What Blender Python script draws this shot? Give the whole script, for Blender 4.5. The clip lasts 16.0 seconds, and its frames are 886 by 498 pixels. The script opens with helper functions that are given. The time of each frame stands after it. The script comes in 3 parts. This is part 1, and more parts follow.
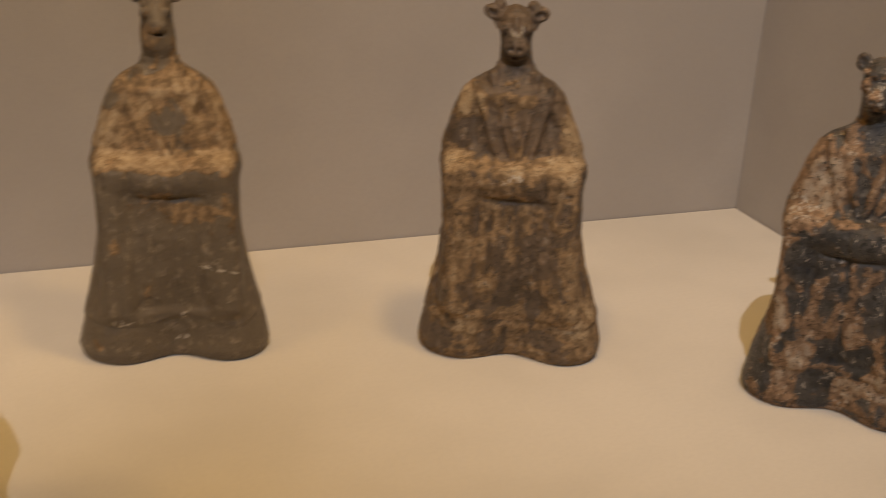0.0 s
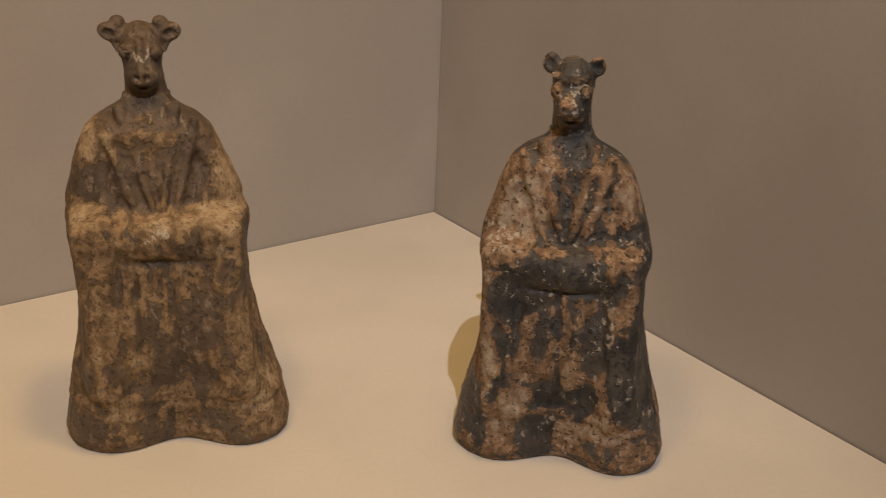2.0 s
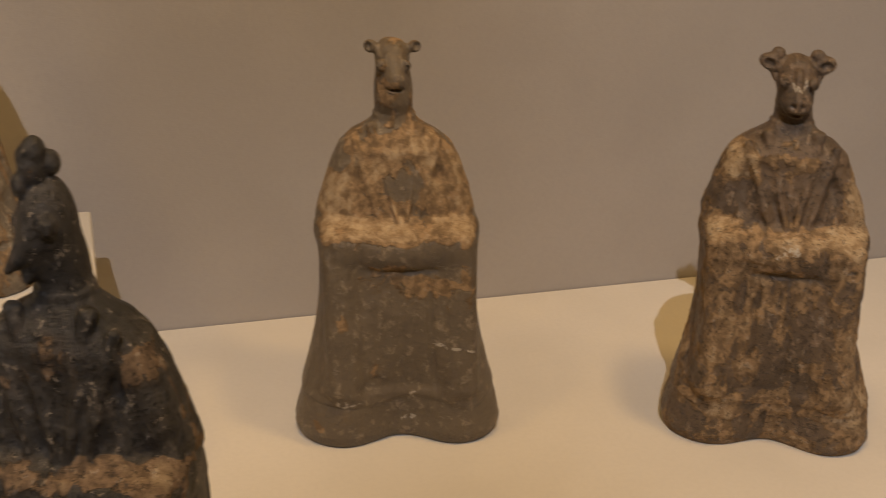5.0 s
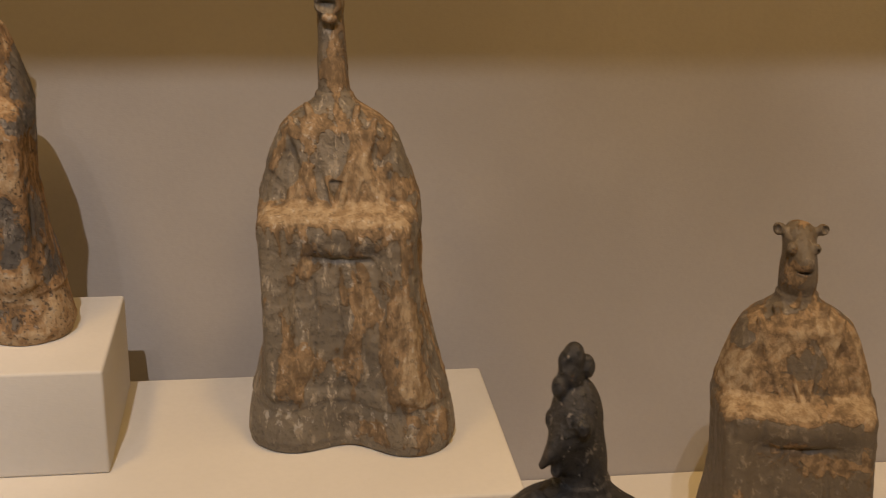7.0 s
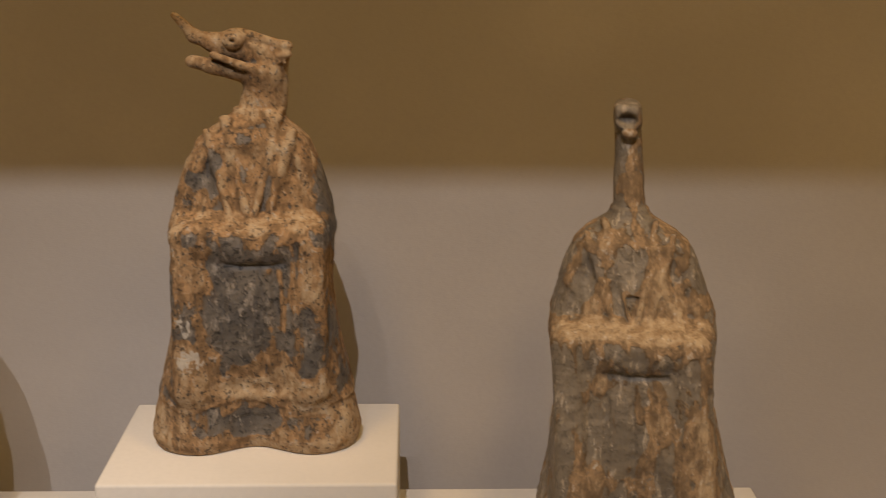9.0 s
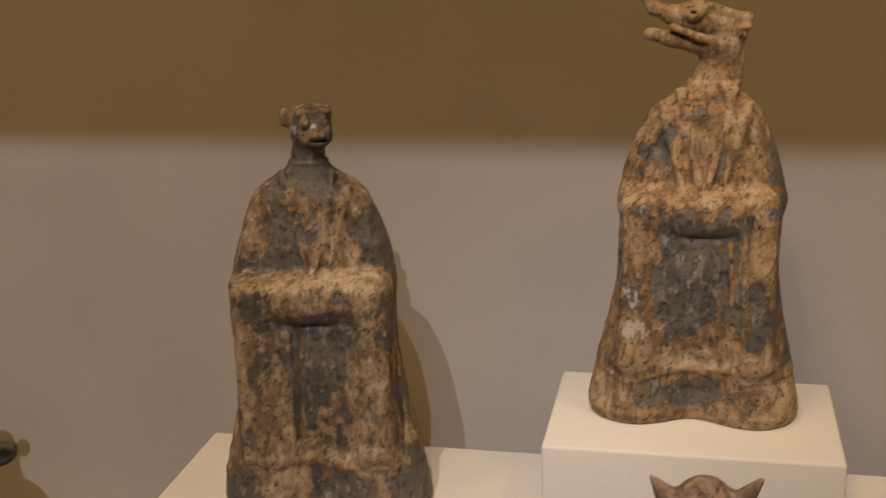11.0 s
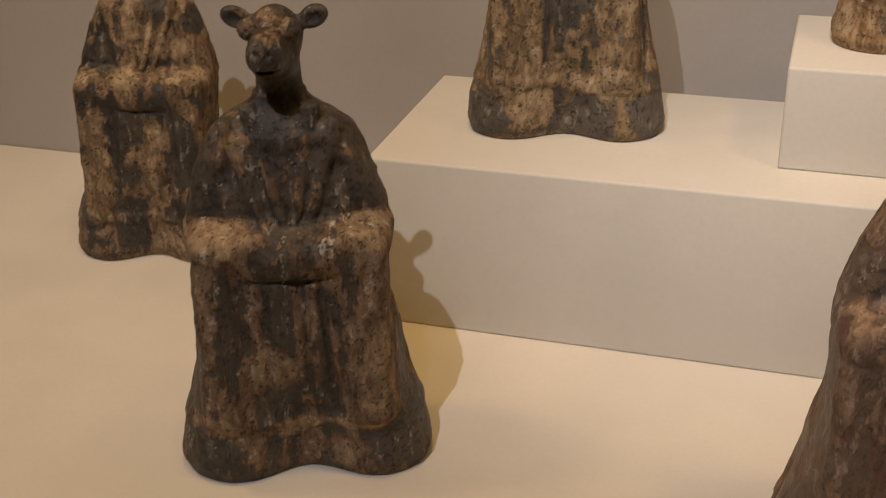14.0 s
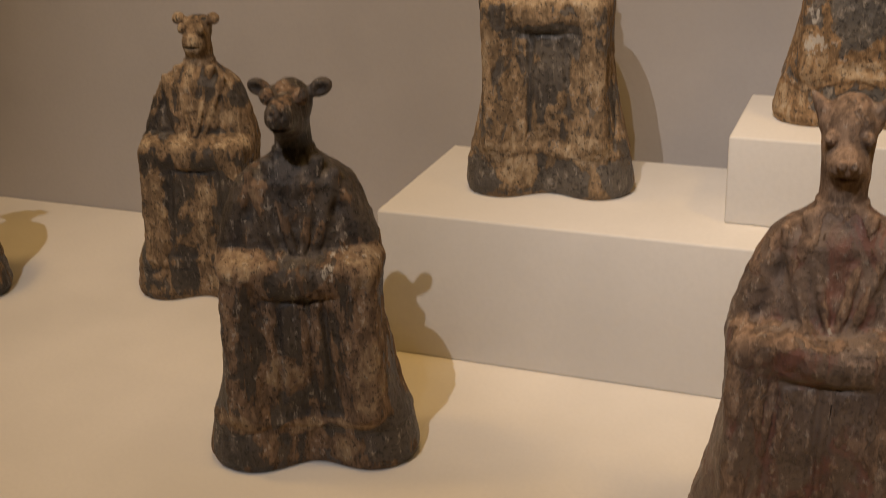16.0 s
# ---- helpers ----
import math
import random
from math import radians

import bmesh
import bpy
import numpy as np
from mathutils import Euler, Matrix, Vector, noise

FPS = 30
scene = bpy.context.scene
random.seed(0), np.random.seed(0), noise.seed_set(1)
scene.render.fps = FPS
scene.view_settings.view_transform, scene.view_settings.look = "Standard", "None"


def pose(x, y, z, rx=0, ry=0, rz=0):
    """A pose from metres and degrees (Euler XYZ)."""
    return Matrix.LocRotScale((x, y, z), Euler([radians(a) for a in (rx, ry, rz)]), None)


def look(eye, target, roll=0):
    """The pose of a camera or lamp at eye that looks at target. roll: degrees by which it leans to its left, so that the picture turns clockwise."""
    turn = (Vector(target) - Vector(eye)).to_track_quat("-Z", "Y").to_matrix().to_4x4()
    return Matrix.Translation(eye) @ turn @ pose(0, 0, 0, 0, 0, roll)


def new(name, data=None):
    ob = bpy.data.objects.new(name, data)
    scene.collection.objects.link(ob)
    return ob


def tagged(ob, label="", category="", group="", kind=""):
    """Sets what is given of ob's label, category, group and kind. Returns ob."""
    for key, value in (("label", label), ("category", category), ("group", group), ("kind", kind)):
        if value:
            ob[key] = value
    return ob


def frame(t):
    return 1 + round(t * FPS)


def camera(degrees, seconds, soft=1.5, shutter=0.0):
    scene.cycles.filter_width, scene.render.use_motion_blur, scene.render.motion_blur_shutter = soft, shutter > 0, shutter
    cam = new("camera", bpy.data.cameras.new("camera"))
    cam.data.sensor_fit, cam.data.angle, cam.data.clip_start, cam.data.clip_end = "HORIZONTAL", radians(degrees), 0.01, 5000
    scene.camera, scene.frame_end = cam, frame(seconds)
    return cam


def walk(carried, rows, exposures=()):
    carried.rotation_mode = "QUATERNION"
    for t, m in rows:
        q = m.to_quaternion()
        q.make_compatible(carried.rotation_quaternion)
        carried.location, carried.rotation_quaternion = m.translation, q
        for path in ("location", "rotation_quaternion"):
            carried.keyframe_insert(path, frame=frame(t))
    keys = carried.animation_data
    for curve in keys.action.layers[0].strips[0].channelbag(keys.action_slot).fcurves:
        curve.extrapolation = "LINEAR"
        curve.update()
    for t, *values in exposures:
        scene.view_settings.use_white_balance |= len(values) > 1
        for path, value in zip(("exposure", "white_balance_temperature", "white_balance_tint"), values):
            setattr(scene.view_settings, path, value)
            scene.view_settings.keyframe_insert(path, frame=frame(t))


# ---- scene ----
cam = camera(39.4, 16.0, soft=0.85, shutter=0.5)
PATH = [
    (0, (0.175, 0.174, 0.483), (0.869, 1.895, -0.264), 3.2),
    (0.5, (0.203, 0.209, 0.491), (1.058, 1.858, -0.249), 2.9),
    (1, (0.234, 0.214, 0.494), (1.218, 1.791, -0.244), 2.9),
    (1.5, (0.284, 0.278, 0.484), (1.372, 1.782, -0.261), 3.1),
    (2, (0.292, 0.314, 0.481), (1.37, 1.808, -0.297), 2.3),
    (2.5, (0.267, 0.35, 0.48), (1.295, 1.873, -0.31), 1.8),
    (3, (0.233, 0.381, 0.478), (1.121, 1.983, -0.324), 1.0),
    (3.2, (0.225, 0.383, 0.478), (1.073, 2.006, -0.326), 1.0),
    (5.3, (0.087, 0.337, 0.52), (0.599, 2.094, -0.288), 2.46),
    (5.5, (0.08, 0.339, 0.518), (0.561, 2.109, -0.279), 2.53),
    (6, (0.052, 0.324, 0.544), (0.368, 2.153, -0.201), 1.9),
    (6.5, (-0.016, 0.346, 0.567), (0.249, 2.206, -0.119), 1.15),
    (7, (-0.054, 0.358, 0.571), (0.209, 2.225, -0.096), 1.2),
    (7.5, (-0.075, 0.367, 0.576), (0.147, 2.25, -0.062), 1.12),
    (8, (-0.113, 0.385, 0.577), (0.036, 2.286, -0.027), 0.9),
    (8.5, (-0.135, 0.402, 0.58), (-0.053, 2.314, 0.0), 0.5),
    (9, (-0.16, 0.382, 0.587), (-0.115, 2.307, 0.046), 0.3),
    (9.5, (-0.186, 0.381, 0.588), (-0.181, 2.312, 0.066), 0.2),
    (10, (-0.214, 0.376, 0.586), (-0.361, 2.304, 0.075), -0.7),
    (10.2, (-0.237, 0.377, 0.588), (-0.458, 2.298, 0.074), -1.0),
    (12.3, (-0.294, 0.317, 0.568), (-0.765, 2.144, -0.097), -1.8),
    (12.5, (-0.304, 0.31, 0.565), (-0.781, 2.133, -0.106), -1.8),
    (13, (-0.328, 0.293, 0.544), (-0.825, 2.088, -0.185), -1.8),
    (13.5, (-0.344, 0.275, 0.512), (-0.862, 2.015, -0.328), -1.5),
    (14, (-0.35, 0.264, 0.496), (-0.898, 1.966, -0.4), -1.4),
    (14.5, (-0.341, 0.226, 0.496), (-0.916, 1.91, -0.418), -1.1),
    (15, (-0.289, 0.155, 0.496), (-0.894, 1.837, -0.402), -1.1),
    (15.5, (-0.25, 0.132, 0.504), (-0.891, 1.833, -0.33), -1.4),
    (16, (-0.233, 0.128, 0.525), (-0.915, 1.85, -0.232), -1.9),
]
walk(cam, [(t, look(eye, target, roll)) for t, eye, target, roll in PATH])

# ---- light ----
world = bpy.data.worlds.new("gallery")
scene.world = world
world.use_nodes = True
world.node_tree.nodes["Background"].inputs[0].default_value = (0.9, 0.75, 0.55, 1)
world.node_tree.nodes["Background"].inputs[1].default_value = 0.02
scene.view_settings.exposure = -0.06


def spot(name, eye, target, watts, colour, angle, blend=0.6, radius=0.012):
    lamp = bpy.data.lights.new(name, "SPOT")
    lamp.energy, lamp.color, lamp.spot_size, lamp.spot_blend = watts, colour, radians(angle), blend
    lamp.shadow_soft_size = radius
    ob = new(name, lamp)
    ob.matrix_world = look(eye, target)
    return ob


COOL, WARM = (0.96, 0.93, 0.97), (1.0, 0.62, 0.22)
# gallery track lamps, cut off by the lower edge of the case's hood
for px, aim, cone, watts in ((-0.66, -0.78, 27, 140), (-0.32, -0.13, 22, 162), (-0.10, 0.90, 29, 166)):
    spot("gallery_spot", (px, -0.70, 2.45), (aim, 1.18, 0.14), watts, COOL, cone, 1.0)
# warm lamps under the hood
for px in (-1.25, -0.50, 0.20, 0.72):
    spot("case_spot", (px, 0.72, 1.34), (px + 0.05, 1.09, 0.0), 19.5, WARM, 92, 1.0, 0.09)

# ---- materials ----


def nodes_of(name):
    m = bpy.data.materials.new(name)
    m.use_nodes = True
    t = m.node_tree
    return m, t, t.nodes["Principled BSDF"]


def node(t, kind, ins=None, **props):
    n = t.nodes.new(kind)
    for k, v in props.items():
        setattr(n, k, v)
    for k, v in (ins or {}).items():
        if isinstance(v, bpy.types.NodeSocket):
            t.links.new(v, n.inputs[k])
        else:
            n.inputs[k].default_value = v
    return n


def mix(t, fac, a, b):
    n = node(t, "ShaderNodeMix", data_type="RGBA")
    for i, v in ((0, fac), (6, a), (7, b)):
        if isinstance(v, bpy.types.NodeSocket):
            t.links.new(v, n.inputs[i])
        else:
            n.inputs[i].default_value = (*v, 1) if isinstance(v, tuple) else v
    return n.outputs[2]


def ramp(t, value, lo, hi, to_lo=0.0, to_hi=1.0):
    n = node(t, "ShaderNodeMapRange", {0: value, 1: lo, 2: hi, 3: to_lo, 4: to_hi})
    n.interpolation_type = "SMOOTHSTEP"
    return n.outputs[0]


def fabric(name, colour, weave=900.0, depth=0.0003):
    """Painted, cloth-covered board: fine weave, faint blotches."""
    m, t, b = nodes_of(name)
    co = node(t, "ShaderNodeTexCoord").outputs["Object"]
    big = node(t, "ShaderNodeTexNoise", {"Vector": co, "Scale": 5.0, "Detail": 3.0}).outputs[0]
    fine = node(t, "ShaderNodeTexNoise", {"Vector": co, "Scale": 240.0, "Detail": 3.0}).outputs[0]
    dark = tuple(c * 0.93 for c in colour)
    light = tuple(min(1, c * 1.05) for c in colour)
    c1 = mix(t, ramp(t, big, 0.3, 0.7), dark, light)
    c2 = mix(t, ramp(t, fine, 0.35, 0.7, 0.0, 0.12), c1, tuple(c * 0.8 for c in colour))
    t.links.new(c2, b.inputs["Base Color"])
    b.inputs["Roughness"].default_value = 0.9
    b.inputs["Specular IOR Level"].default_value = 0.15
    weft = node(t, "ShaderNodeMapping", {"Vector": co, "Scale": (0.25, 1.0, 1.0)}).outputs[0]
    thread = node(t, "ShaderNodeTexNoise", {"Vector": weft, "Scale": weave, "Detail": 2.0}).outputs[0]
    s3 = node(t, "ShaderNodeMath", {0: thread, 1: fine}, operation="ADD").outputs[0]
    bump = node(t, "ShaderNodeBump", {"Height": s3, "Distance": depth, "Strength": 0.3})
    t.links.new(bump.outputs[0], b.inputs["Normal"])
    return m


def plain(name, colour, rough=0.7):
    m, t, b = nodes_of(name)
    co = node(t, "ShaderNodeTexCoord").outputs["Object"]
    n1 = node(t, "ShaderNodeTexNoise", {"Vector": co, "Scale": 6.0, "Detail": 6.0}).outputs[0]
    t.links.new(mix(t, n1, tuple(c * 0.8 for c in colour), tuple(c * 1.15 for c in colour)), b.inputs["Base Color"])
    b.inputs["Roughness"].default_value = rough
    return m


def pottery(name, clay, clay2, soil, dust, white=0.3, red=None, streak=0.6, rough=0.70, pit=0.75):
    """Grey fired clay under patches of burial soil; the attribute 'soil' says how thickly each region is caked."""
    m, t, b = nodes_of(name)
    co = node(t, "ShaderNodeTexCoord").outputs["Object"]
    caked = node(t, "ShaderNodeAttribute", attribute_name="soil").outputs["Fac"]
    stretched = node(t, "ShaderNodeMapping", {"Vector": co, "Scale": (1.0, 1.0, 1.0 / (1.0 + 1.6 * streak))}).outputs[0]

    def field(vec, scale, detail, roughness, twist=0.0):
        return node(t, "ShaderNodeTexNoise", {"Vector": vec, "Scale": scale, "Detail": detail, "Roughness": roughness, "Distortion": twist}).outputs[0]

    def math2(a, k, op):
        return node(t, "ShaderNodeMath", {0: a, 1: k}, operation=op).outputs[0]

    n1 = field(stretched, 50.0, 8.0, 0.60, 0.7)
    n2 = field(co, 420.0, 4.0, 0.6)
    n3 = field(co, 26.0, 6.0, 0.6)
    n4 = field(stretched, 150.0, 8.0, 0.7, 0.3)
    n5 = field(co, 240.0, 6.0, 0.7, 0.5)
    base = mix(t, ramp(t, n3, 0.38, 0.62), clay, clay2)
    base = mix(t, ramp(t, n4, 0.54, 0.62, 0.0, 0.6), base, tuple(c * 1.9 for c in clay2))
    base = mix(t, ramp(t, n5, 0.54, 0.58, 0.0, pit), base, tuple(c * 0.42 for c in clay))
    if red:
        base = mix(t, ramp(t, n1, 0.47, 0.60, 0.0, 0.7), base, red)
    # soil where the caking and the noise run high
    s3 = math2(math2(ramp(t, n1, 0.25, 0.75, 0.24, 0.76), caked, "ADD"), math2(n5, 0.16, "MULTIPLY"), "ADD")
    thin = ramp(t, s3, 1.00, 1.035)
    thick = ramp(t, s3, 1.18, 1.40)
    soil_tone = mix(t, ramp(t, n4, 0.42, 0.58), tuple(c * 0.60 for c in soil), tuple(c * 1.2 for c in soil))
    film = ramp(t, s3, 0.86, 1.04, 0.0, 0.22)
    col = mix(t, film, base, tuple(c * 0.7 for c in soil))
    col = mix(t, ramp(t, thin, 0.0, 1.0, 0.0, 0.9), col, soil_tone)
    col = mix(t, thick, col, mix(t, ramp(t, n4, 0.34, 0.66), tuple(c * 0.9 for c in soil), dust))
    # dark pits, pale flecks and scratches
    col = mix(t, ramp(t, math2(n5, n2, "MULTIPLY"), 0.295, 0.325, 0.0, pit), col, tuple(c * 0.4 for c in clay))
    fleck = ramp(t, math2(n4, n5, "MULTIPLY"), 0.325, 0.35, 0.0, white)
    col = mix(t, fleck, col, (0.50, 0.42, 0.33))
    # bare pale flakes of ground and lime
    flake = node(t, "ShaderNodeAttribute", attribute_name="pale").outputs["Fac"]
    ragged = math2(ramp(t, n5, 0.3, 0.7, 0.5, 1.5), ramp(t, n4, 0.3, 0.7, 0.3, 1.7), "MULTIPLY")
    flake = math2(flake, ragged, "MULTIPLY")
    col = mix(t, ramp(t, flake, 0.50, 0.62, 0.0, 0.85), col, (0.46, 0.41, 0.34))
    t.links.new(col, b.inputs["Base Color"])
    t.links.new(ramp(t, thin, 0.0, 1.0, rough - 0.25, 0.92), b.inputs["Roughness"])
    b.inputs["Specular IOR Level"].default_value = 0.4
    h = math2(math2(thin, 0.55, "MULTIPLY"), math2(n4, 1.1, "MULTIPLY"), "ADD")
    h = math2(h, math2(n5, 0.4 + 0.6 * pit, "MULTIPLY"), "ADD")
    h = math2(h, math2(n2, 0.25, "MULTIPLY"), "ADD")
    bump = node(t, "ShaderNodeBump", {"Height": h, "Distance": 0.0014, "Strength": 0.9})
    t.links.new(bump.outputs[0], b.inputs["Normal"])
    return m


LINING = fabric("lining_cloth", (0.41, 0.375, 0.345))
FLOORING = fabric("floor_cloth", (0.65, 0.605, 0.54))
PLINTH = fabric("plinth_cloth", (0.62, 0.58, 0.52), 800.0)
HOOD = plain("dark_paint", (0.05, 0.045, 0.04))
ROOM = plain("gallery_paint", (0.10, 0.09, 0.08), 0.85)
CARPET = plain("gallery_carpet", (0.06, 0.055, 0.05), 0.95)

# ---- setting ----


def box(name, x0, x1, y0, y1, z0, z1, material, bevel=0.0):
    bm = bmesh.new()
    bmesh.ops.create_cube(bm, size=1.0)
    for vert in bm.verts:
        vert.co = ((x0 + x1) / 2 + vert.co.x * (x1 - x0), (y0 + y1) / 2 + vert.co.y * (y1 - y0), (z0 + z1) / 2 + vert.co.z * (z1 - z0))
    if bevel:
        bmesh.ops.bevel(bm, geom=bm.edges[:], offset=bevel, segments=3, affect="EDGES", profile=0.5)
    me = bpy.data.meshes.new(name)
    bm.to_mesh(me)
    bm.free()
    for poly in me.polygons:
        poly.use_smooth = bevel > 0
    me.materials.append(material)
    if bevel:
        me.set_sharp_from_angle(angle=radians(35))
    return new(name, me)


BACK, RIGHT, LEFT, FRONT = 1.328, 1.010, -1.75, 0.44
tagged(box("floor", LEFT + 0.0015, RIGHT - 0.0015, FRONT, BACK - 0.0015, -0.03, 0.0, FLOORING), "pale cloth-covered floor of the display case", "floor", kind="structure")
tagged(box("wall_back", LEFT - 0.03, RIGHT + 0.03, BACK, BACK + 0.03, -0.03, 1.45, LINING), "beige cloth-lined back wall of the case", "wall", kind="structure")
tagged(box("wall_right", RIGHT, RIGHT + 0.03, FRONT, BACK - 0.0012, -0.03, 1.45, LINING), "beige cloth-lined side wall of the case", "wall", kind="structure")
tagged(box("wall_left", LEFT - 0.03, LEFT, FRONT, BACK, -0.03, 1.45, LINING), "beige cloth-lined side wall of the case", "wall", kind="structure")
tagged(box("ceiling", LEFT - 0.03, RIGHT + 0.03, FRONT + 0.02, BACK + 0.03, 1.45, 1.48, LINING), "beige lid over the display case", "ceiling", kind="structure")
tagged(box("trim_hood", LEFT - 0.03, RIGHT + 0.03, FRONT - 0.02, FRONT + 0.02, 1.306, 1.60, HOOD), "dark hood panel over the case front", "trim", kind="structure")
tagged(box("trim_base", LEFT - 0.03, RIGHT + 0.03, FRONT - 0.02, BACK + 0.03, -0.90, -0.03, HOOD), "dark base cabinet below the case", "trim", kind="structure")
tagged(box("ground", -4.0, 4.0, -3.5, 1.6, -0.95, -0.90, CARPET), "dark gallery carpet", "floor", kind="structure")
tagged(box("wall_gallery_front", -4.0, 4.0, -3.6, -3.5, -0.95, 2.6, ROOM), "dim gallery wall", "wall", kind="structure")
tagged(box("wall_gallery_back", -4.0, 4.0, 1.6, 1.7, -0.95, 2.6, ROOM), "dim gallery wall", "wall", kind="structure")
tagged(box("wall_gallery_left", -4.1, -4.0, -3.6, 1.7, -0.95, 2.6, ROOM), "dim gallery wall", "wall", kind="structure")
tagged(box("wall_gallery_right", 4.0, 4.1, -3.6, 1.7, -0.95, 2.6, ROOM), "dim gallery wall", "wall", kind="structure")
tagged(box("ceiling_gallery", -4.1, 4.1, -3.6, 1.7, 2.6, 2.7, ROOM), "dark gallery ceiling", "ceiling", kind="structure")

LOW, HIGH = 0.140, 0.217
tagged(box("display_plinth", -0.670, 0.107, 1.073, 1.273, 0.0, LOW, PLINTH, 0.0022), "long low cream cloth-covered plinth on the case floor", "plinth")
tagged(box("display_plinth", -0.371, -0.172, 1.126, 1.263, LOW, HIGH, PLINTH, 0.0022), "small square cream plinth on the long plinth", "plinth")

# ---- pottery figures, sculpted as distance fields ----
STEP = 0.0013


def smin(a, b, k):
    h = np.clip(0.5 + 0.5 * (b - a) / k, 0, 1)
    return b + (a - b) * h - k * h * (1 - h)


def smax(a, b, k):
    return -smin(-a, -b, k)


def sstep(v, lo, hi):
    u = np.clip((v - lo) / (hi - lo), 0, 1)
    return u * u * (3 - 2 * u)


def bump_at(v, c, w):
    return np.exp(-((v - c) / w) ** 2)


def lump(p, c, r, turn=None):
    """Ellipsoid at c with radii r, turned by an Euler in degrees."""
    q = [p[i] - c[i] for i in range(3)]
    if turn:
        m = np.array(Euler([radians(a) for a in turn]).to_matrix().transposed())
        q = [m[i][0] * q[0] + m[i][1] * q[1] + m[i][2] * q[2] for i in range(3)]
    n = np.sqrt(sum((q[i] / r[i]) ** 2 for i in range(3)))
    return (n - 1) * min(r)


def rod(p, a, b, ra, rb=None):
    """Rounded cone from a to b."""
    rb = ra if rb is None else rb
    d = [b[i] - a[i] for i in range(3)]
    q = [p[i] - a[i] for i in range(3)]
    h = np.clip(sum(q[i] * d[i] for i in range(3)) / sum(v * v for v in d), 0, 1)
    return np.sqrt(sum((q[i] - h * d[i]) ** 2 for i in range(3))) - (ra + (rb - ra) * h)


def block(p, c, half, r):
    q = [np.abs(p[i] - c[i]) - (half[i] - r) for i in range(3)]
    out = np.sqrt(sum(np.maximum(v, 0) ** 2 for v in q))
    return out + np.minimum(np.maximum(q[0], np.maximum(q[1], q[2])), 0) - r


def mirrored(p):
    return [np.abs(p[0]), p[1], p[2]]


LATTICE = np.random.default_rng(5).random((32, 32, 32)).astype(np.float32)


def grain(v, scale, seed=0):
    """Smooth value noise, -1 to 1, at the points v."""
    q = v * scale + np.array([seed * 7.31, seed * 3.17, seed * 5.71])
    i = np.floor(q).astype(int)
    f = (q - i)
    f = f * f * (3 - 2 * f)
    total = np.zeros(len(v))
    for dx in (0, 1):
        for dy in (0, 1):
            for dz in (0, 1):
                w = (f[:, 0] if dx else 1 - f[:, 0]) * (f[:, 1] if dy else 1 - f[:, 1]) * (f[:, 2] if dz else 1 - f[:, 2])
                total += w * LATTICE[(i[:, 0] + dx) % 32, (i[:, 1] + dy) % 32, (i[:, 2] + dz) % 32]
    return 2 * total - 1


def skin(f, origin, h):
    """Surface net of the field f's zero level: vertices and quads."""
    inside = f < 0
    n = np.array(f.shape)
    count = np.zeros(n - 1, np.int8)
    for dx in (0, 1):
        for dy in (0, 1):
            for dz in (0, 1):
                count += inside[dx:n[0] - 1 + dx, dy:n[1] - 1 + dy, dz:n[2] - 1 + dz]
    cells = np.argwhere((count > 0) & (count < 8))
    index = -np.ones(n - 1, np.int64)
    index[tuple(cells.T)] = np.arange(len(cells))
    total, hits = np.zeros((len(cells), 3)), np.zeros(len(cells))
    for axis in range(3):
        o1, o2 = [a for a in range(3) if a != axis]
        for a in (0, 1):
            for b in (0, 1):
                off = np.zeros(3, int)
                off[o1], off[o2] = a, b
                end = off.copy()
                end[axis] = 1
                f0, f1 = f[tuple((cells + off).T)], f[tuple((cells + end).T)]
                cross = (f0 < 0) != (f1 < 0)
                u = np.where(cross, f0 / np.where(cross, f0 - f1, 1), 0)
                spot_at = off + u[:, None] * (end - off)
                total += spot_at * cross[:, None]
                hits += cross
    verts = origin + h * (cells + total / hits[:, None])
    quads = []
    for axis in range(3):
        o1, o2 = (axis + 1) % 3, (axis + 2) % 3
        lo, hi = [slice(None)] * 3, [slice(None)] * 3
        lo[axis], hi[axis] = slice(0, -1), slice(1, None)
        edges = np.argwhere(inside[tuple(lo)] != inside[tuple(hi)])
        edges = edges[(edges[:, o1] > 0) & (edges[:, o2] > 0) & (edges[:, o1] < n[o1] - 1) & (edges[:, o2] < n[o2] - 1)]
        e1, e2 = np.eye(3, dtype=int)[o1], np.eye(3, dtype=int)[o2]
        q = np.stack([index[tuple((edges - d).T)] for d in (e1 + e2, e2, 0 * e1, e1)], 1)
        out = inside[tuple(edges.T)]
        q[~out] = q[~out][:, ::-1]
        quads.append(q)
    return verts, np.concatenate(quads)

# profile of the robe: height, half width, half depth
Z = (0.000, 0.010, 0.030, 0.050, 0.080, 0.120, 0.160, 0.178, 0.190, 0.207, 0.225, 0.238, 0.246, 0.252, 0.258)
A = (0.0755, 0.0785, 0.0750, 0.0690, 0.0620, 0.0565, 0.0575, 0.0585, 0.0575, 0.0525, 0.0465, 0.0405, 0.0320, 0.0220, 0.0100)
B = (0.0430, 0.0465, 0.0460, 0.0450, 0.0445, 0.0450, 0.0455, 0.0425, 0.0330, 0.0315, 0.0295, 0.0265, 0.0225, 0.0170, 0.0090)


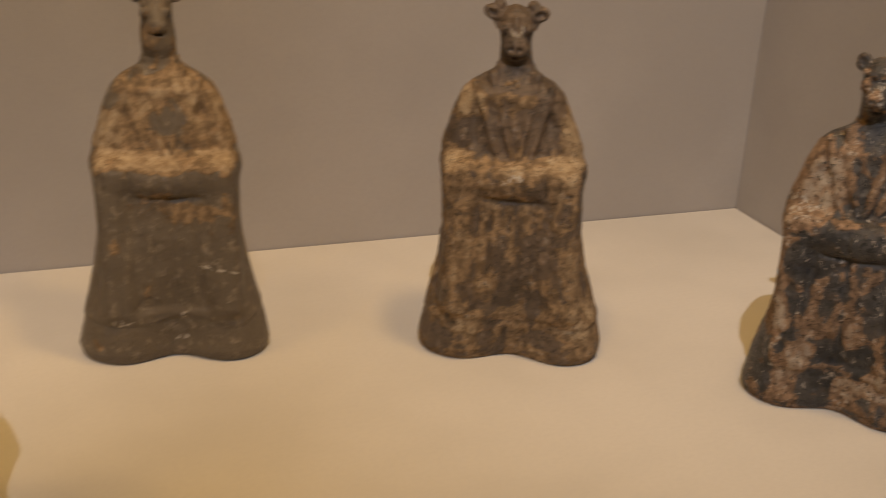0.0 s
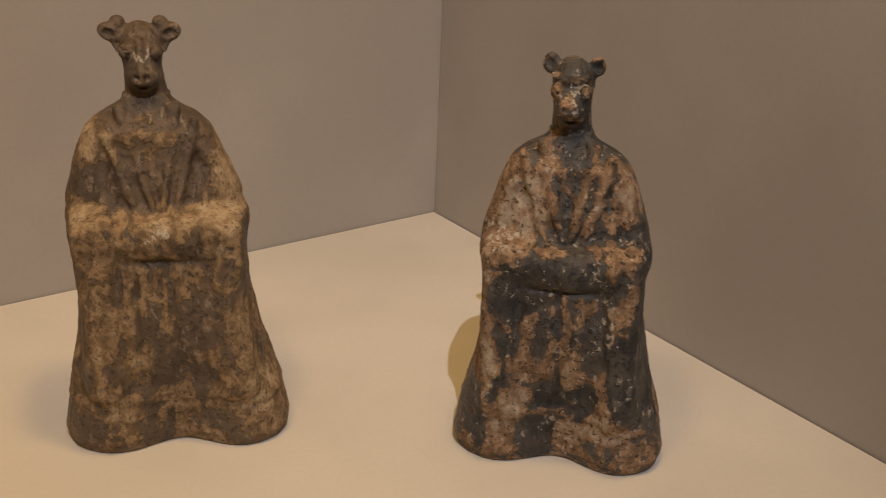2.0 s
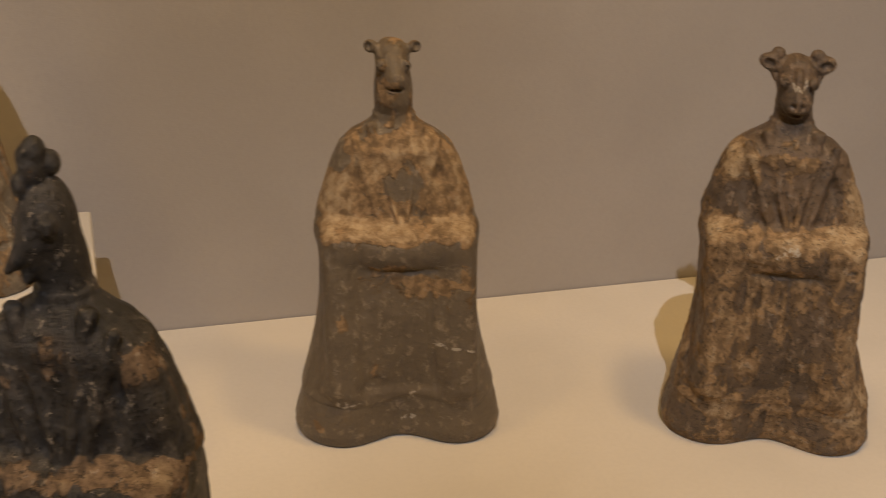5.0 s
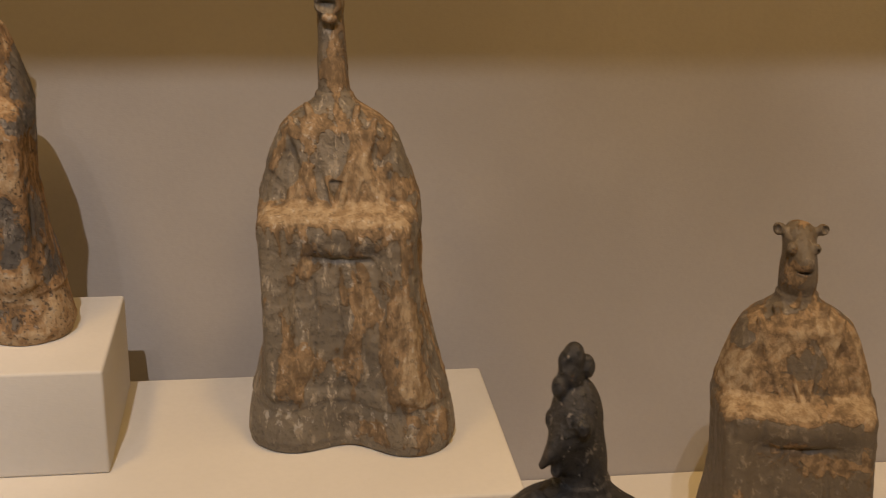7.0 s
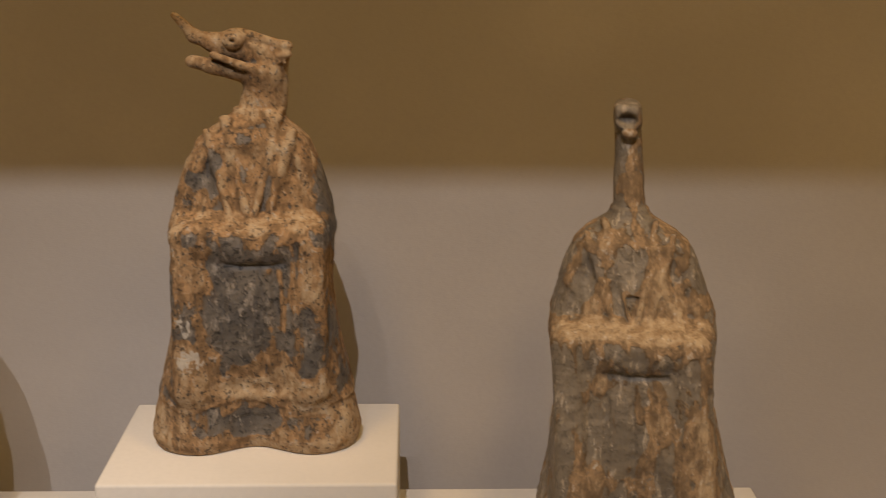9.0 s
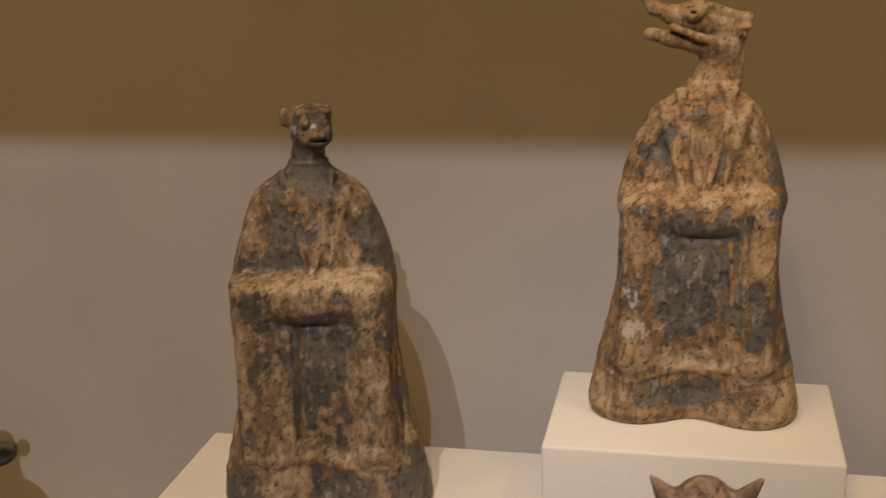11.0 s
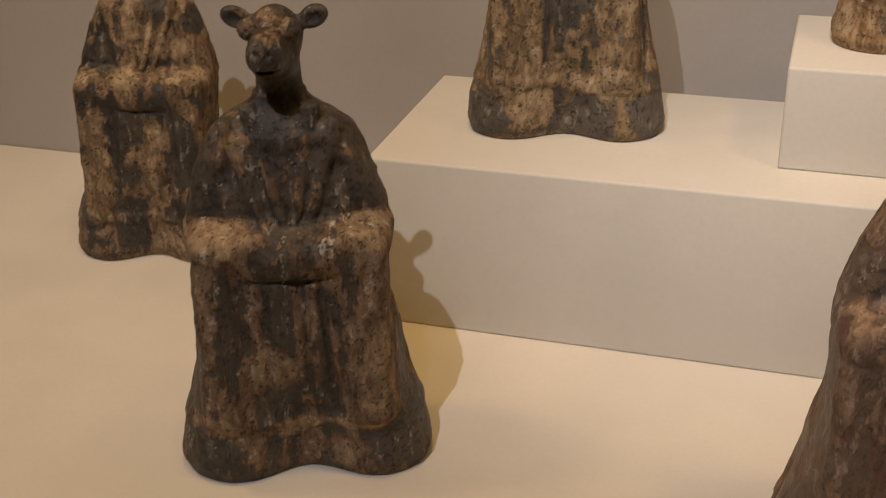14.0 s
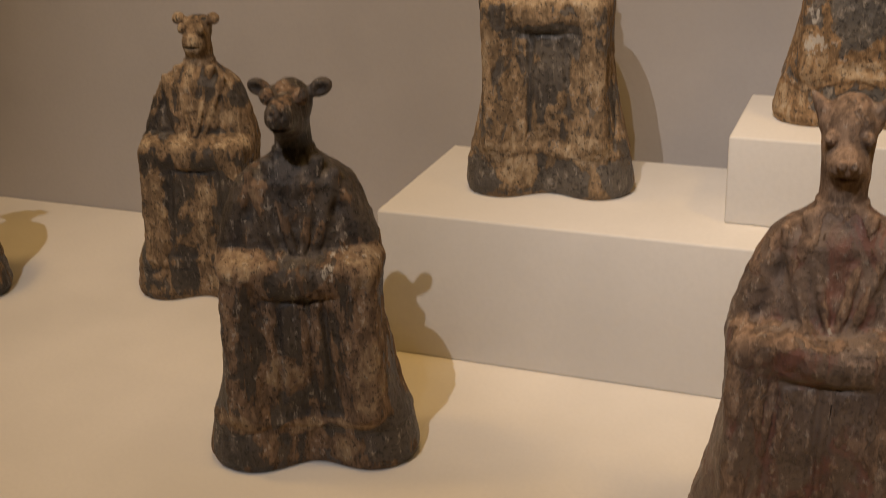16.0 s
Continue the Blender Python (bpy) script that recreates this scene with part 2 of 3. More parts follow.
def robe(p, seed, collar=1.0, folds=1.0, ledge=1.0):
    """The robed body that all the figures share, with folded sleeves."""
    rng = np.random.default_rng(seed)
    x, y, z = p
    lean = 0.006 * np.sin(z * 9 + seed)
    x = x - 0.15 * lean
    a, b = np.interp(z, Z, A).astype(z.dtype), np.interp(z, Z, B).astype(z.dtype)
    front = sstep(-y, -0.01, 0.02)
    notch = front * (0.020 * bump_at(x, 0.002, 0.030) * sstep(z, 0.11, 0.0) + 0.003 * bump_at(x, 0, 0.03))
    yy = y - notch
    d = ((np.abs(x) / a) ** 2.5 + (np.abs(yy) / b) ** 2.5) ** 0.4
    d = (d - 1) * np.minimum(a, b)
    # hem of the over-robe, scalloped
    hem = 0.041 + 0.0025 * np.cos(x * 95 + seed) - 0.004 * bump_at(np.abs(x), 0.052, 0.018)
    d -= 0.0012 * sstep(z, hem - 0.0015, hem + 0.0015) * sstep(z, 0.16, 0.08)
    # middle panel set back between the hanging sleeves
    panel = front * sstep(np.abs(x) - 0.06 * (0.16 - z), 0.0375, 0.0340) * sstep(z, 0.046, 0.055) * sstep(z, 0.172, 0.165)
    d += 0.0028 * panel
    d += 0.0022 * front * bump_at(np.abs(x) - 0.06 * (0.16 - z), 0.0365, 0.0016) * sstep(z, 0.046, 0.055) * sstep(z, 0.160, 0.150)
    for c in rng.uniform(-0.03, 0.03, 4):
        d += folds * front * 0.0022 * bump_at(x, c * (1.5 - 3 * z), 0.0022) * sstep(z, 0.05, 0.075) * sstep(z, 0.165, 0.14)
        d -= folds * front * 0.0012 * bump_at(x, c * (1.5 - 3 * z) + 0.006, 0.0034) * sstep(z, 0.05, 0.075) * sstep(z, 0.165, 0.14)
    for c in rng.uniform(0.042, 0.062, 3):
        d += folds * 0.0020 * bump_at(np.abs(x) + 0.12 * z, c + 0.018, 0.0024) * front * sstep(z, 0.05, 0.07) * sstep(z, 0.17, 0.15)
    # upper arms set off from the chest
    d += 0.0035 * front * bump_at(np.abs(x) - 0.25 * (0.2 - z), 0.036, 0.006) * sstep(z, 0.17, 0.19) * sstep(z, 0.232, 0.215)
    d += 0.0030 * front * sstep(np.abs(x), 0.034, 0.028) * sstep(z, 0.175, 0.19) * sstep(z, 0.24, 0.225)
    # forearms, meeting in front in joined cuffs
    m = mirrored(p)
    arm = rod(m, (0.0440, -0.010, 0.173), (0.037, -0.0285, 0.171), 0.0145, 0.0145)
    arm = smin(arm, rod(m, (0.037, -0.0285, 0.171), (0.0, -0.0325, 0.169), 0.0145, 0.0140), 0.008)
    cuff = lump(p, (0.002, -0.0355, 0.1665), (0.029, 0.0110, 0.0140))
    arm = smin(arm, cuff, 0.004)
    arm = smax(arm, z - 0.183 - 0.003 * bump_at(x, 0, 0.03), 0.005)
    drape = block(m, (0.0435, -0.0295, 0.113), (0.0115, 0.0145, 0.067), 0.008)
    d = smin(d, drape, 0.010)
    d = smin(d, arm + (1 - ledge) * 0.004, 0.006)
    slot = block(p, (0.001, -0.0565, 0.1515), (0.025, 0.018, 0.0014), 0.0012)
    d = smax(d, -slot, 0.003)
    for c in rng.uniform(-0.055, 0.055, 7):
        d += 0.0012 * front * bump_at(x, c, 0.0022) * bump_at(z, 0.168, 0.010)
    if collar:
        for s in (-1, 1):
            end = (0.003 * s + 0.002, -0.0300, 0.187)
            d = smin(d, rod(p, (0.018 * s, -0.014, 0.256), end, 0.0044, 0.0029) + (1 - collar) * 0.002, 0.0015)
            d = smin(d, rod(p, (0.030 * s, -0.017, 0.246), (0.013 * s, -0.0295, 0.186), 0.0034, 0.0022) + (1 - collar) * 0.002, 0.004)
    d = smax(d, z - 0.258, 0.004)
    return smax(d, -z, 0.0015)


def neck(d, p, top, r0=0.0185, r1=0.0165, lean=(0, 0)):
    return smin(d, rod(p, (0, 0.002, 0.222), (lean[0], 0.002 + lean[1], top), r0 + 0.002, r1), 0.014)


def eyes(d, p, x, y, z, r=0.0045):
    m = mirrored(p)
    d = smin(d, lump(m, (x, y, z), (r, r, r)), 0.0015)
    ring = np.abs(lump(m, (x, y - 0.002, z), (r * 1.15, r * 1.2, r * 1.15))) - 0.0008
    d = smin(d, np.maximum(ring, p[1] - (y - 0.001)), 0.001)
    return smax(d, -lump(m, (x, y - r - 0.001, z), (r * 0.28, r * 0.4, r * 0.28)), 0.001)


def nostrils(d, p, x, y, z, r=0.0022):
    return smax(d, -lump(mirrored(p), (x, y, z), (r, r * 1.6, r)), 0.001)


def mouth(d, p, y, z, w=0.012):
    return smax(d, -block(p, (0, y, z), (w, 0.006, 0.0011), 0.001), 0.0015)


def head_ram(d, p):
    d = neck(d, p, 0.272)
    m = mirrored(p)
    h = rod(p, (0, 0.002, 0.293), (0, -0.010, 0.280), 0.0180, 0.0140)
    h = smin(h, lump(p, (0, -0.019, 0.2765), (0.0110, 0.0095, 0.0085)), 0.006)
    h = smin(h, rod(p, (0, -0.014, 0.300), (0, -0.026, 0.281), 0.0036, 0.0028), 0.003)
    horn = lump(m, (0.0225, 0.000, 0.3035), (0.0105, 0.0062, 0.0066), (0, -14, 0))
    horn = smin(horn, lump(m, (0.0165, 0.002, 0.3100), (0.0062, 0.0055, 0.0046)), 0.002)
    horn = smax(horn, -lump(m, (0.0240, -0.0055, 0.3035), (0.0056, 0.0040, 0.0034), (0, -14, 0)), 0.001)
    h = smin(h, horn, 0.0025)
    h = smin(h, rod(m, (0.0205, -0.001, 0.297), (0.0185, -0.003, 0.292), 0.0026, 0.0018), 0.002)
    d = smin(d, h, 0.005)
    d = eyes(d, p, 0.0120, -0.0135, 0.2935, 0.0040)
    d = nostrils(d, p, 0.0042, -0.0275, 0.2775)
    return mouth(d, p, -0.027, 0.2705, 0.010)


def head_boar(d, p):
    d = neck(d, p, 0.272)
    m = mirrored(p)
    h = rod(p, (0, 0.004, 0.295), (0, -0.010, 0.281), 0.0185, 0.0155)
    h = smin(h, rod(p, (0, -0.008, 0.287), (0, -0.021, 0.282), 0.0115, 0.0085), 0.007)
    ear = lump(m, (0.0195, 0.003, 0.3080), (0.0075, 0.0042, 0.0078))
    ear = smax(ear, -lump(m, (0.020, -0.002, 0.3080), (0.0048, 0.0040, 0.0052)), 0.0015)
    h = smin(h, ear, 0.003)
    h = smin(h, rod(m, (0.004, -0.017, 0.301), (0.014, -0.014, 0.304), 0.0030), 0.003)
    d = smin(d, h, 0.006)
    d = eyes(d, p, 0.0108, -0.0140, 0.293, 0.0052)
    d = smin(d, lump(m, (0.0045, -0.0280, 0.2830), (0.0042, 0.0035, 0.0048)), 0.0015)
    d = nostrils(d, p, 0.0045, -0.0315, 0.2830, 0.0021)
    return mouth(d, p, -0.027, 0.2730, 0.012)


def head_hare(d, p):
    d = neck(d, p, 0.280, 0.0185, 0.0160)
    m = mirrored(p)
    h = rod(p, (0, 0.004, 0.302), (0, -0.006, 0.276), 0.0160, 0.0150)
    h = smin(h, rod(p, (0.001, -0.008, 0.297), (0.001, -0.016, 0.290), 0.0105, 0.0092), 0.006)
    ear = lump(m, (0.0195, 0.001, 0.311), (0.0062, 0.0045, 0.0060))
    ear = smax(ear, -lump(m, (0.0215, -0.003, 0.311), (0.0028, 0.0040, 0.0034)), 0.001)
    h = smin(h, ear, 0.003)
    h = smax(h, p[2] - 0.3165, 0.004)
    d = smin(d, h, 0.006)
    d = eyes(d, p, 0.0110, -0.0120, 0.300, 0.0034)
    d = nostrils(d, p, 0.0035, -0.0258, 0.2910, 0.0014)
    return mouth(d, p, -0.024, 0.2830, 0.009)


def head_snake(d, p):
    d = smin(d, rod(p, (0, 0.003, 0.215), (0, 0.004, 0.238), 0.024, 0.0165), 0.012)
    d = smin(d, rod(p, (0, 0.003, 0.230), (0, 0.003, 0.318), 0.0155, 0.0112), 0.010)
    h = block(p, (0, -0.003, 0.3195), (0.0115, 0.0140, 0.0085), 0.0045)
    h = smax(h, -lump(p, (0, -0.0175, 0.3170), (0.0085, 0.0080, 0.0052)), 0.002)
    h = smin(h, lump(p, (0.001, -0.0125, 0.3075), (0.0075, 0.0045, 0.0040)), 0.002)
    d = smin(d, h, 0.005)
    d = smin(d, lump(mirrored(p), (0.0095, -0.008, 0.325), (0.0028, 0.0028, 0.0028)), 0.002)
    d = smin(d, rod(p, (-0.020, -0.014, 0.242), (0.002, -0.032, 0.190), 0.003, 0.002), 0.004)
    return smin(d, rod(p, (0.020, -0.014, 0.242), (0.004, -0.032, 0.190), 0.003, 0.002), 0.004)


def head_dragon(d, p):
    d = neck(d, p, 0.265, 0.0165, 0.0120, (0.008, 0.0))
    d = smin(d, rod(p, (0.008, 0.002, 0.255), (0.012, 0.002, 0.288), 0.0122, 0.0110), 0.008)
    x, y, z = p
    upper = rod(p, (0.010, 0.0, 0.291), (-0.022, -0.006, 0.299), 0.0125, 0.0072)
    upper = smin(upper, rod(p, (-0.018, -0.006, 0.299), (-0.034, -0.009, 0.304), 0.0068, 0.0044), 0.004)
    upper = smin(upper, rod(p, (-0.033, -0.009, 0.304), (-0.045, -0.012, 0.319), 0.0047, 0.0024), 0.004)
    lower = rod(p, (0.004, 0.0, 0.277), (-0.022, -0.006, 0.282), 0.0105, 0.0056)
    lower = smin(lower, rod(p, (-0.022, -0.006, 0.282), (-0.035, -0.009, 0.286), 0.0056, 0.0044), 0.004)
    h = smin(upper, lower, 0.003)
    gape = rod(p, (-0.010, -0.014, 0.2885), (-0.040, -0.016, 0.2935), 0.0018, 0.0046)
    h = smax(h, -gape, 0.002)
    h = smin(h, rod(p, (-0.022, -0.014, 0.291), (-0.006, -0.014, 0.284), 0.0026, 0.0026), 0.002)
    h = smin(h, rod(p, (-0.006, -0.014, 0.284), (0.008, -0.013, 0.279), 0.0026, 0.0030), 0.002)
    h = smin(h, lump(p, (-0.008, -0.008, 0.304), (0.0100, 0.0070, 0.0060)), 0.003)
    h = smin(h, lump(p, (0.009, -0.010, 0.277), (0.0090, 0.0060, 0.0100)), 0.004)
    for i in range(6):
        c = (0.001 + 0.0035 * i, -0.0125 + 0.0004 * i, 0.2985 - 0.0012 * i)
        h = smin(h, rod(p, c, (c[0] + 0.003, c[1], c[2] - 0.008), 0.0016, 0.0012), 0.001)
    h = smin(h, rod(p, (0.002, -0.009, 0.304), (0.022, -0.008, 0.297), 0.0034, 0.0044), 0.003)
    h = smin(h, lump(p, (0.020, -0.010, 0.291), (0.0060, 0.0040, 0.0030)), 0.002)
    d = smin(d, h, 0.005)
    e = (-0.010, -0.0135, 0.3015)
    d = smin(d, lump(p, e, (0.0040, 0.0028, 0.0036)), 0.001)
    ring = np.abs(lump(p, e, (0.0056, 0.0044, 0.0050))) - 0.0009
    d = smin(d, np.maximum(ring, y + 0.0135), 0.001)
    return smax(d, -lump(p, (-0.010, -0.0170, 0.3015), (0.0015, 0.0020, 0.0015)), 0.001)


def head_monkey(d, p):
    d = neck(d, p, 0.262, 0.0175, 0.0150)
    m = mirrored(p)
    h = lump(p, (0.002, -0.002, 0.2855), (0.0185, 0.0175, 0.0190))
    h = smin(h, lump(p, (0.005, -0.016, 0.2805), (0.0120, 0.0080, 0.0085)), 0.005)
    h = smin(h, lump(m, (0.0185, 0.003, 0.292), (0.0050, 0.0050, 0.0065)), 0.002)
    h = smin(h, rod(p, (-0.010, -0.014, 0.2965), (0.014, -0.014, 0.2965), 0.0030), 0.003)
    h = smax(h, p[2] - 0.300, 0.004)
    d = smin(d, h, 0.006)
    d = eyes(d, p, 0.0080, -0.0160, 0.2905, 0.0030)
    d = nostrils(d, p, 0.0030, -0.0245, 0.2840, 0.0014)
    return mouth(d, p, -0.025, 0.2770, 0.010)


def head_ox(d, p):
    d = neck(d, p, 0.272, 0.019, 0.0155)
    m = mirrored(p)
    h = rod(p, (0, 0.004, 0.294), (0, -0.008, 0.284), 0.0185, 0.0160)
    h = smin(h, rod(p, (0.0, -0.010, 0.290), (0.0, -0.036, 0.2935), 0.0140, 0.0132), 0.008)
    ear = lump(m, (0.0260, 0.004, 0.305), (0.0110, 0.0050, 0.0070), (0, -18, 0))
    ear = smax(ear, -lump(m, (0.0275, -0.001, 0.3045), (0.0070, 0.0036, 0.0042), (0, -18, 0)), 0.0015)
    h = smin(h, ear, 0.004)
    d = smin(d, h, 0.006)
    d = eyes(d, p, 0.0145, -0.0155, 0.3035, 0.0050)
    d = nostrils(d, p, 0.0052, -0.0492, 0.2960, 0.0024)
    return mouth(d, p, -0.045, 0.2845, 0.011)


def head_tiger(d, p):
    d = neck(d, p, 0.272, 0.0185, 0.0165)
    m = mirrored(p)
    h = rod(p, (0, 0.003, 0.292), (0, -0.010, 0.280), 0.0180, 0.0150)
    h = smin(h, lump(p, (0, -0.018, 0.284), (0.0105, 0.0085, 0.0085)), 0.005)
    h = smax(h, p[2] - 0.3060, 0.005)
    h = smin(h, lump(m, (0.0225, -0.002, 0.3035), (0.0085, 0.0060, 0.0065)), 0.004)
    d = smin(d, h, 0.006)
    d = eyes(d, p, 0.0115, -0.0150, 0.296, 0.0042)
    d = nostrils(d, p, 0.0035, -0.0270, 0.2860, 0.0018)
    return mouth(d, p, -0.026, 0.2770, 0.010)


def head_dog(d, p):
    d = neck(d, p, 0.262, 0.0185, 0.0150)
    m = mirrored(p)
    h = rod(p, (0, 0.004, 0.291), (0, -0.003, 0.266), 0.0200, 0.0165)
    h = smin(h, lump(p, (0, -0.0165, 0.2720), (0.0130, 0.0110, 0.0100)), 0.006)
    ear = rod(m, (0.0150, 0.004, 0.295), (0.0290, 0.003, 0.3110), 0.0090, 0.0018)
    ear = smax(ear, -rod(m, (0.0200, -0.005, 0.299), (0.0270, -0.002, 0.3075), 0.0034, 0.0010), 0.0015)
    h = smin(h, ear, 0.004)
    d = smin(d, h, 0.006)
    d = eyes(d, p, 0.0130, -0.0120, 0.287, 0.0036)
    d = smin(d, lump(m, (0.0042, -0.0285, 0.2745), (0.0036, 0.0030, 0.0034)), 0.0015)
    d = nostrils(d, p, 0.0042, -0.0315, 0.2745, 0.0017)
    return mouth(d, p, -0.026, 0.2645, 0.011)


def head_rooster(d, p):
    d = smin(d, rod(p, (0, 0.004, 0.220), (0.002, 0.004, 0.300), 0.0220, 0.0165), 0.012)
    h = lump(p, (-0.002, 0.000, 0.318), (0.0180, 0.0190, 0.0230))
    h = smin(h, rod(p, (-0.009, -0.012, 0.312), (-0.020, -0.022, 0.302), 0.0085, 0.0030), 0.006)
    h = smin(h, rod(p, (-0.008, -0.011, 0.303), (-0.012, -0.015, 0.297), 0.0060, 0.0040), 0.004)
    for c, r in (((-0.011, -0.009, 0.338), 0.0052), ((-0.005, -0.003, 0.344), 0.0074), ((-0.003, -0.002, 0.352), 0.0062), ((0.004, 0.003, 0.346), 0.0050), ((-0.008, -0.005, 0.350), 0.0046)):
        h = smin(h, lump(p, c, (r * 1.1, r * 1.2, r * 1.15)), 0.0015)
    d = smin(d, h, 0.007)
    for e in ((0.006, -0.016, 0.322), (-0.016, -0.006, 0.320)):
        d = smin(d, lump(p, e, (0.0036, 0.0036, 0.0036)), 0.001)
        d = smin(d, np.abs(lump(p, e, (0.0052, 0.0052, 0.0052))) - 0.0007, 0.001)
    return d


def sculpt(lo, hi, field_at):
    """Vertices and quads of a field's surface; only blocks of cells near the surface are worked out in full."""
    k = 4
    n = np.ceil((hi - lo) / (STEP * k)).astype(int)
    middle = [lo[i] + STEP * k * (np.arange(n[i]) + 0.5) for i in range(3)]
    rough_field = field_at([v.ravel() for v in np.meshgrid(*middle, indexing="ij")]).reshape(n)
    field = np.repeat(np.repeat(np.repeat(rough_field, k, 0), k, 1), k, 2).astype(np.float32)
    blocks = np.argwhere(np.abs(rough_field) < 0.0080)
    cell = np.stack(np.meshgrid(*[np.arange(k)] * 3, indexing="ij"), -1).reshape(-1, 3)
    at = (blocks[:, None] * k + cell[None]).reshape(-1, 3)
    field[tuple(at.T)] = field_at([(lo[i] + STEP * (at[:, i] + 0.5)).astype(np.float32) for i in range(3)])
    return skin(field, lo + 0.5 * STEP, STEP)


def marks(verts, places, seed):
    """Ragged spots on the front: x, z, half width, half height, amount."""
    total = np.zeros(len(verts))
    x = verts[:, 0] + 0.006 * grain(verts, 55, seed + 20) + 0.0025 * grain(verts, 190, seed + 22)
    z = verts[:, 2] + 0.007 * grain(verts, 50, seed + 21) + 0.0025 * grain(verts, 180, seed + 23)
    for cx, cz, rx, rz, amount in places:
        d = np.sqrt(((x - cx) / rx) ** 2 + ((z - cz) / rz) ** 2)
        total += amount * sstep(d, 1.35, 0.75)
    return total * sstep(verts[:, 1], 0.018, 0.0)


def figure(label, at, turn, size, head, material, soil, seed, collar=1.0, folds=1.0, rough=1.0, top=0.335, lean=(0, 0), slim=0.80, ridge_gain=0.06, drop=0.0, yaw=0, spots=(), flakes=()):
    """One pottery figure. size: scales in width, depth and height. soil: caking at the hem, skirt, ledge, chest and head.
    yaw: degrees by which the head is turned. spots: soil (+) or bare clay (-). flakes: pale lime."""
    lo, hi = np.array((-0.094, -0.068, -0.006)), np.array((0.094, 0.056, top))
    cy, sy = math.cos(radians(yaw)), math.sin(radians(yaw))

    def field_at(p):
        d = np.full(len(p[0]), 0.05, np.float32)
        low = p[2] < 0.262
        d[low] = robe([v[low] for v in p], seed, collar, folds)
        high = p[2] > 0.205
        q = [v[high] for v in p]
        q = [(cy * q[0] + sy * q[1]) / slim, (cy * q[1] - sy * q[0]) / 0.88, q[2] + drop]
        d[high] = head(d[high], q)
        return d

    verts, quads = sculpt(lo, hi, field_at)
    me = bpy.data.meshes.new("pottery_figure")
    me.from_pydata(verts.tolist(), [], quads.tolist())
    me.update()
    normals = np.zeros(len(verts) * 3)
    me.vertices.foreach_get("normal", normals)
    normals = normals.reshape(-1, 3)
    z = verts[:, 2]
    soft = 0.35 + 0.65 * (z < 0.235)
    lumps = 0.0008 * grain(verts, 45, seed) + rough * 0.0005 * grain(verts, 150, seed + 1) * soft + rough * 0.0003 * grain(verts, 330, seed + 2) * soft
    chips = grain(verts * (1, 1, 0.45), 95, seed + 3)
    lumps -= rough * 0.0009 * np.clip((chips - 0.38) / 0.10, 0, 1) * soft
    lumps += rough * 0.0010 * grain(verts, 120, seed + 7) * bump_at(z, 0.178, 0.016)
    keep = np.clip(z / 0.006, 0, 1)
    verts = verts + normals * (lumps * keep)[:, None]
    caked = np.interp(z, (0.0, 0.035, 0.055, 0.12, 0.165, 0.20, 0.235, 0.26, 0.32), (soil[0], soil[0], soil[1], soil[1], soil[1], soil[3], soil[3], soil[4], soil[4]))
    shelf = sstep(normals[:, 2], 0.22, 0.75) * sstep(z, 0.158, 0.172) * sstep(z, 0.212, 0.192) * sstep(verts[:, 1], 0.015, -0.005) * (0.75 + 0.35 * grain(verts, 70, seed + 8))
    caked = caked + (soil[2] - caked) * shelf + 0.19 * grain(verts, 38, seed + 4) + 0.10 * grain(verts * (1, 1, 0.4), 90, seed + 6) + marks(verts, spots, seed)
    # soil mask by curvature: more and paler on ridges, less and darker in grooves
    edge = np.concatenate([quads[:, [i, (i + 1) % 4]] for i in range(4)])
    degree = np.maximum(np.bincount(edge[:, 0], minlength=len(z)), 1)

    def spread(values):
        return np.bincount(edge[:, 0], weights=values[edge[:, 1]], minlength=len(z)) / degree

    bend = sum((verts[:, i] - spread(verts[:, i])) * normals[:, i] for i in range(3))
    for _ in range(6):
        bend = spread(bend)
    caked = caked + ridge_gain * np.clip(bend / bend.std(), -2, 2) + 0.08 * grain(verts, 17, seed + 9)
    layer = me.attributes.new("soil", "FLOAT", "POINT")
    layer.data.foreach_set("value", caked.astype(np.float32))
    layer = me.attributes.new("pale", "FLOAT", "POINT")
    layer.data.foreach_set("value", marks(verts, flakes, seed + 30).astype(np.float32))
    verts = verts * size
    verts[:, :2] += np.clip(verts[:, 2:] - 0.03, 0, 1) / 0.27 * np.array(lean)
    me.vertices.foreach_set("co", verts.astype(np.float32).ravel())
    me.polygons.foreach_set("use_smooth", np.ones(len(quads), bool))
    me.update()
    me.materials.append(material)
    ob = new("pottery_figure", me)
    ob.matrix_world = pose(*at, 0, 0, turn)
    return tagged(ob, label, "figurine", "robed zodiac figures in the case")


OCHRE, DUST = (0.275, 0.180, 0.096), (0.46, 0.345, 0.212)
P_RAM = pottery("pottery_brown", (0.092, 0.066, 0.046), (0.150, 0.104, 0.068), OCHRE, DUST, 0.3, streak=0.3, pit=0.6)
P_BOAR = pottery("pottery_charcoal_flaking", (0.034, 0.033, 0.033), (0.095, 0.085, 0.076), (0.31, 0.195, 0.115), (0.44, 0.36, 0.27), 0.9, streak=0.3)
P_HARE = pottery("pottery_grey_brown", (0.140, 0.110, 0.078), (0.155, 0.122, 0.085), OCHRE, DUST, 0.2, streak=0.2, pit=0.15)
P_SNAKE = pottery("pottery_slate", (0.165, 0.138, 0.105), (0.220, 0.180, 0.130), OCHRE, DUST, 0.7, streak=1.0, pit=0.35)
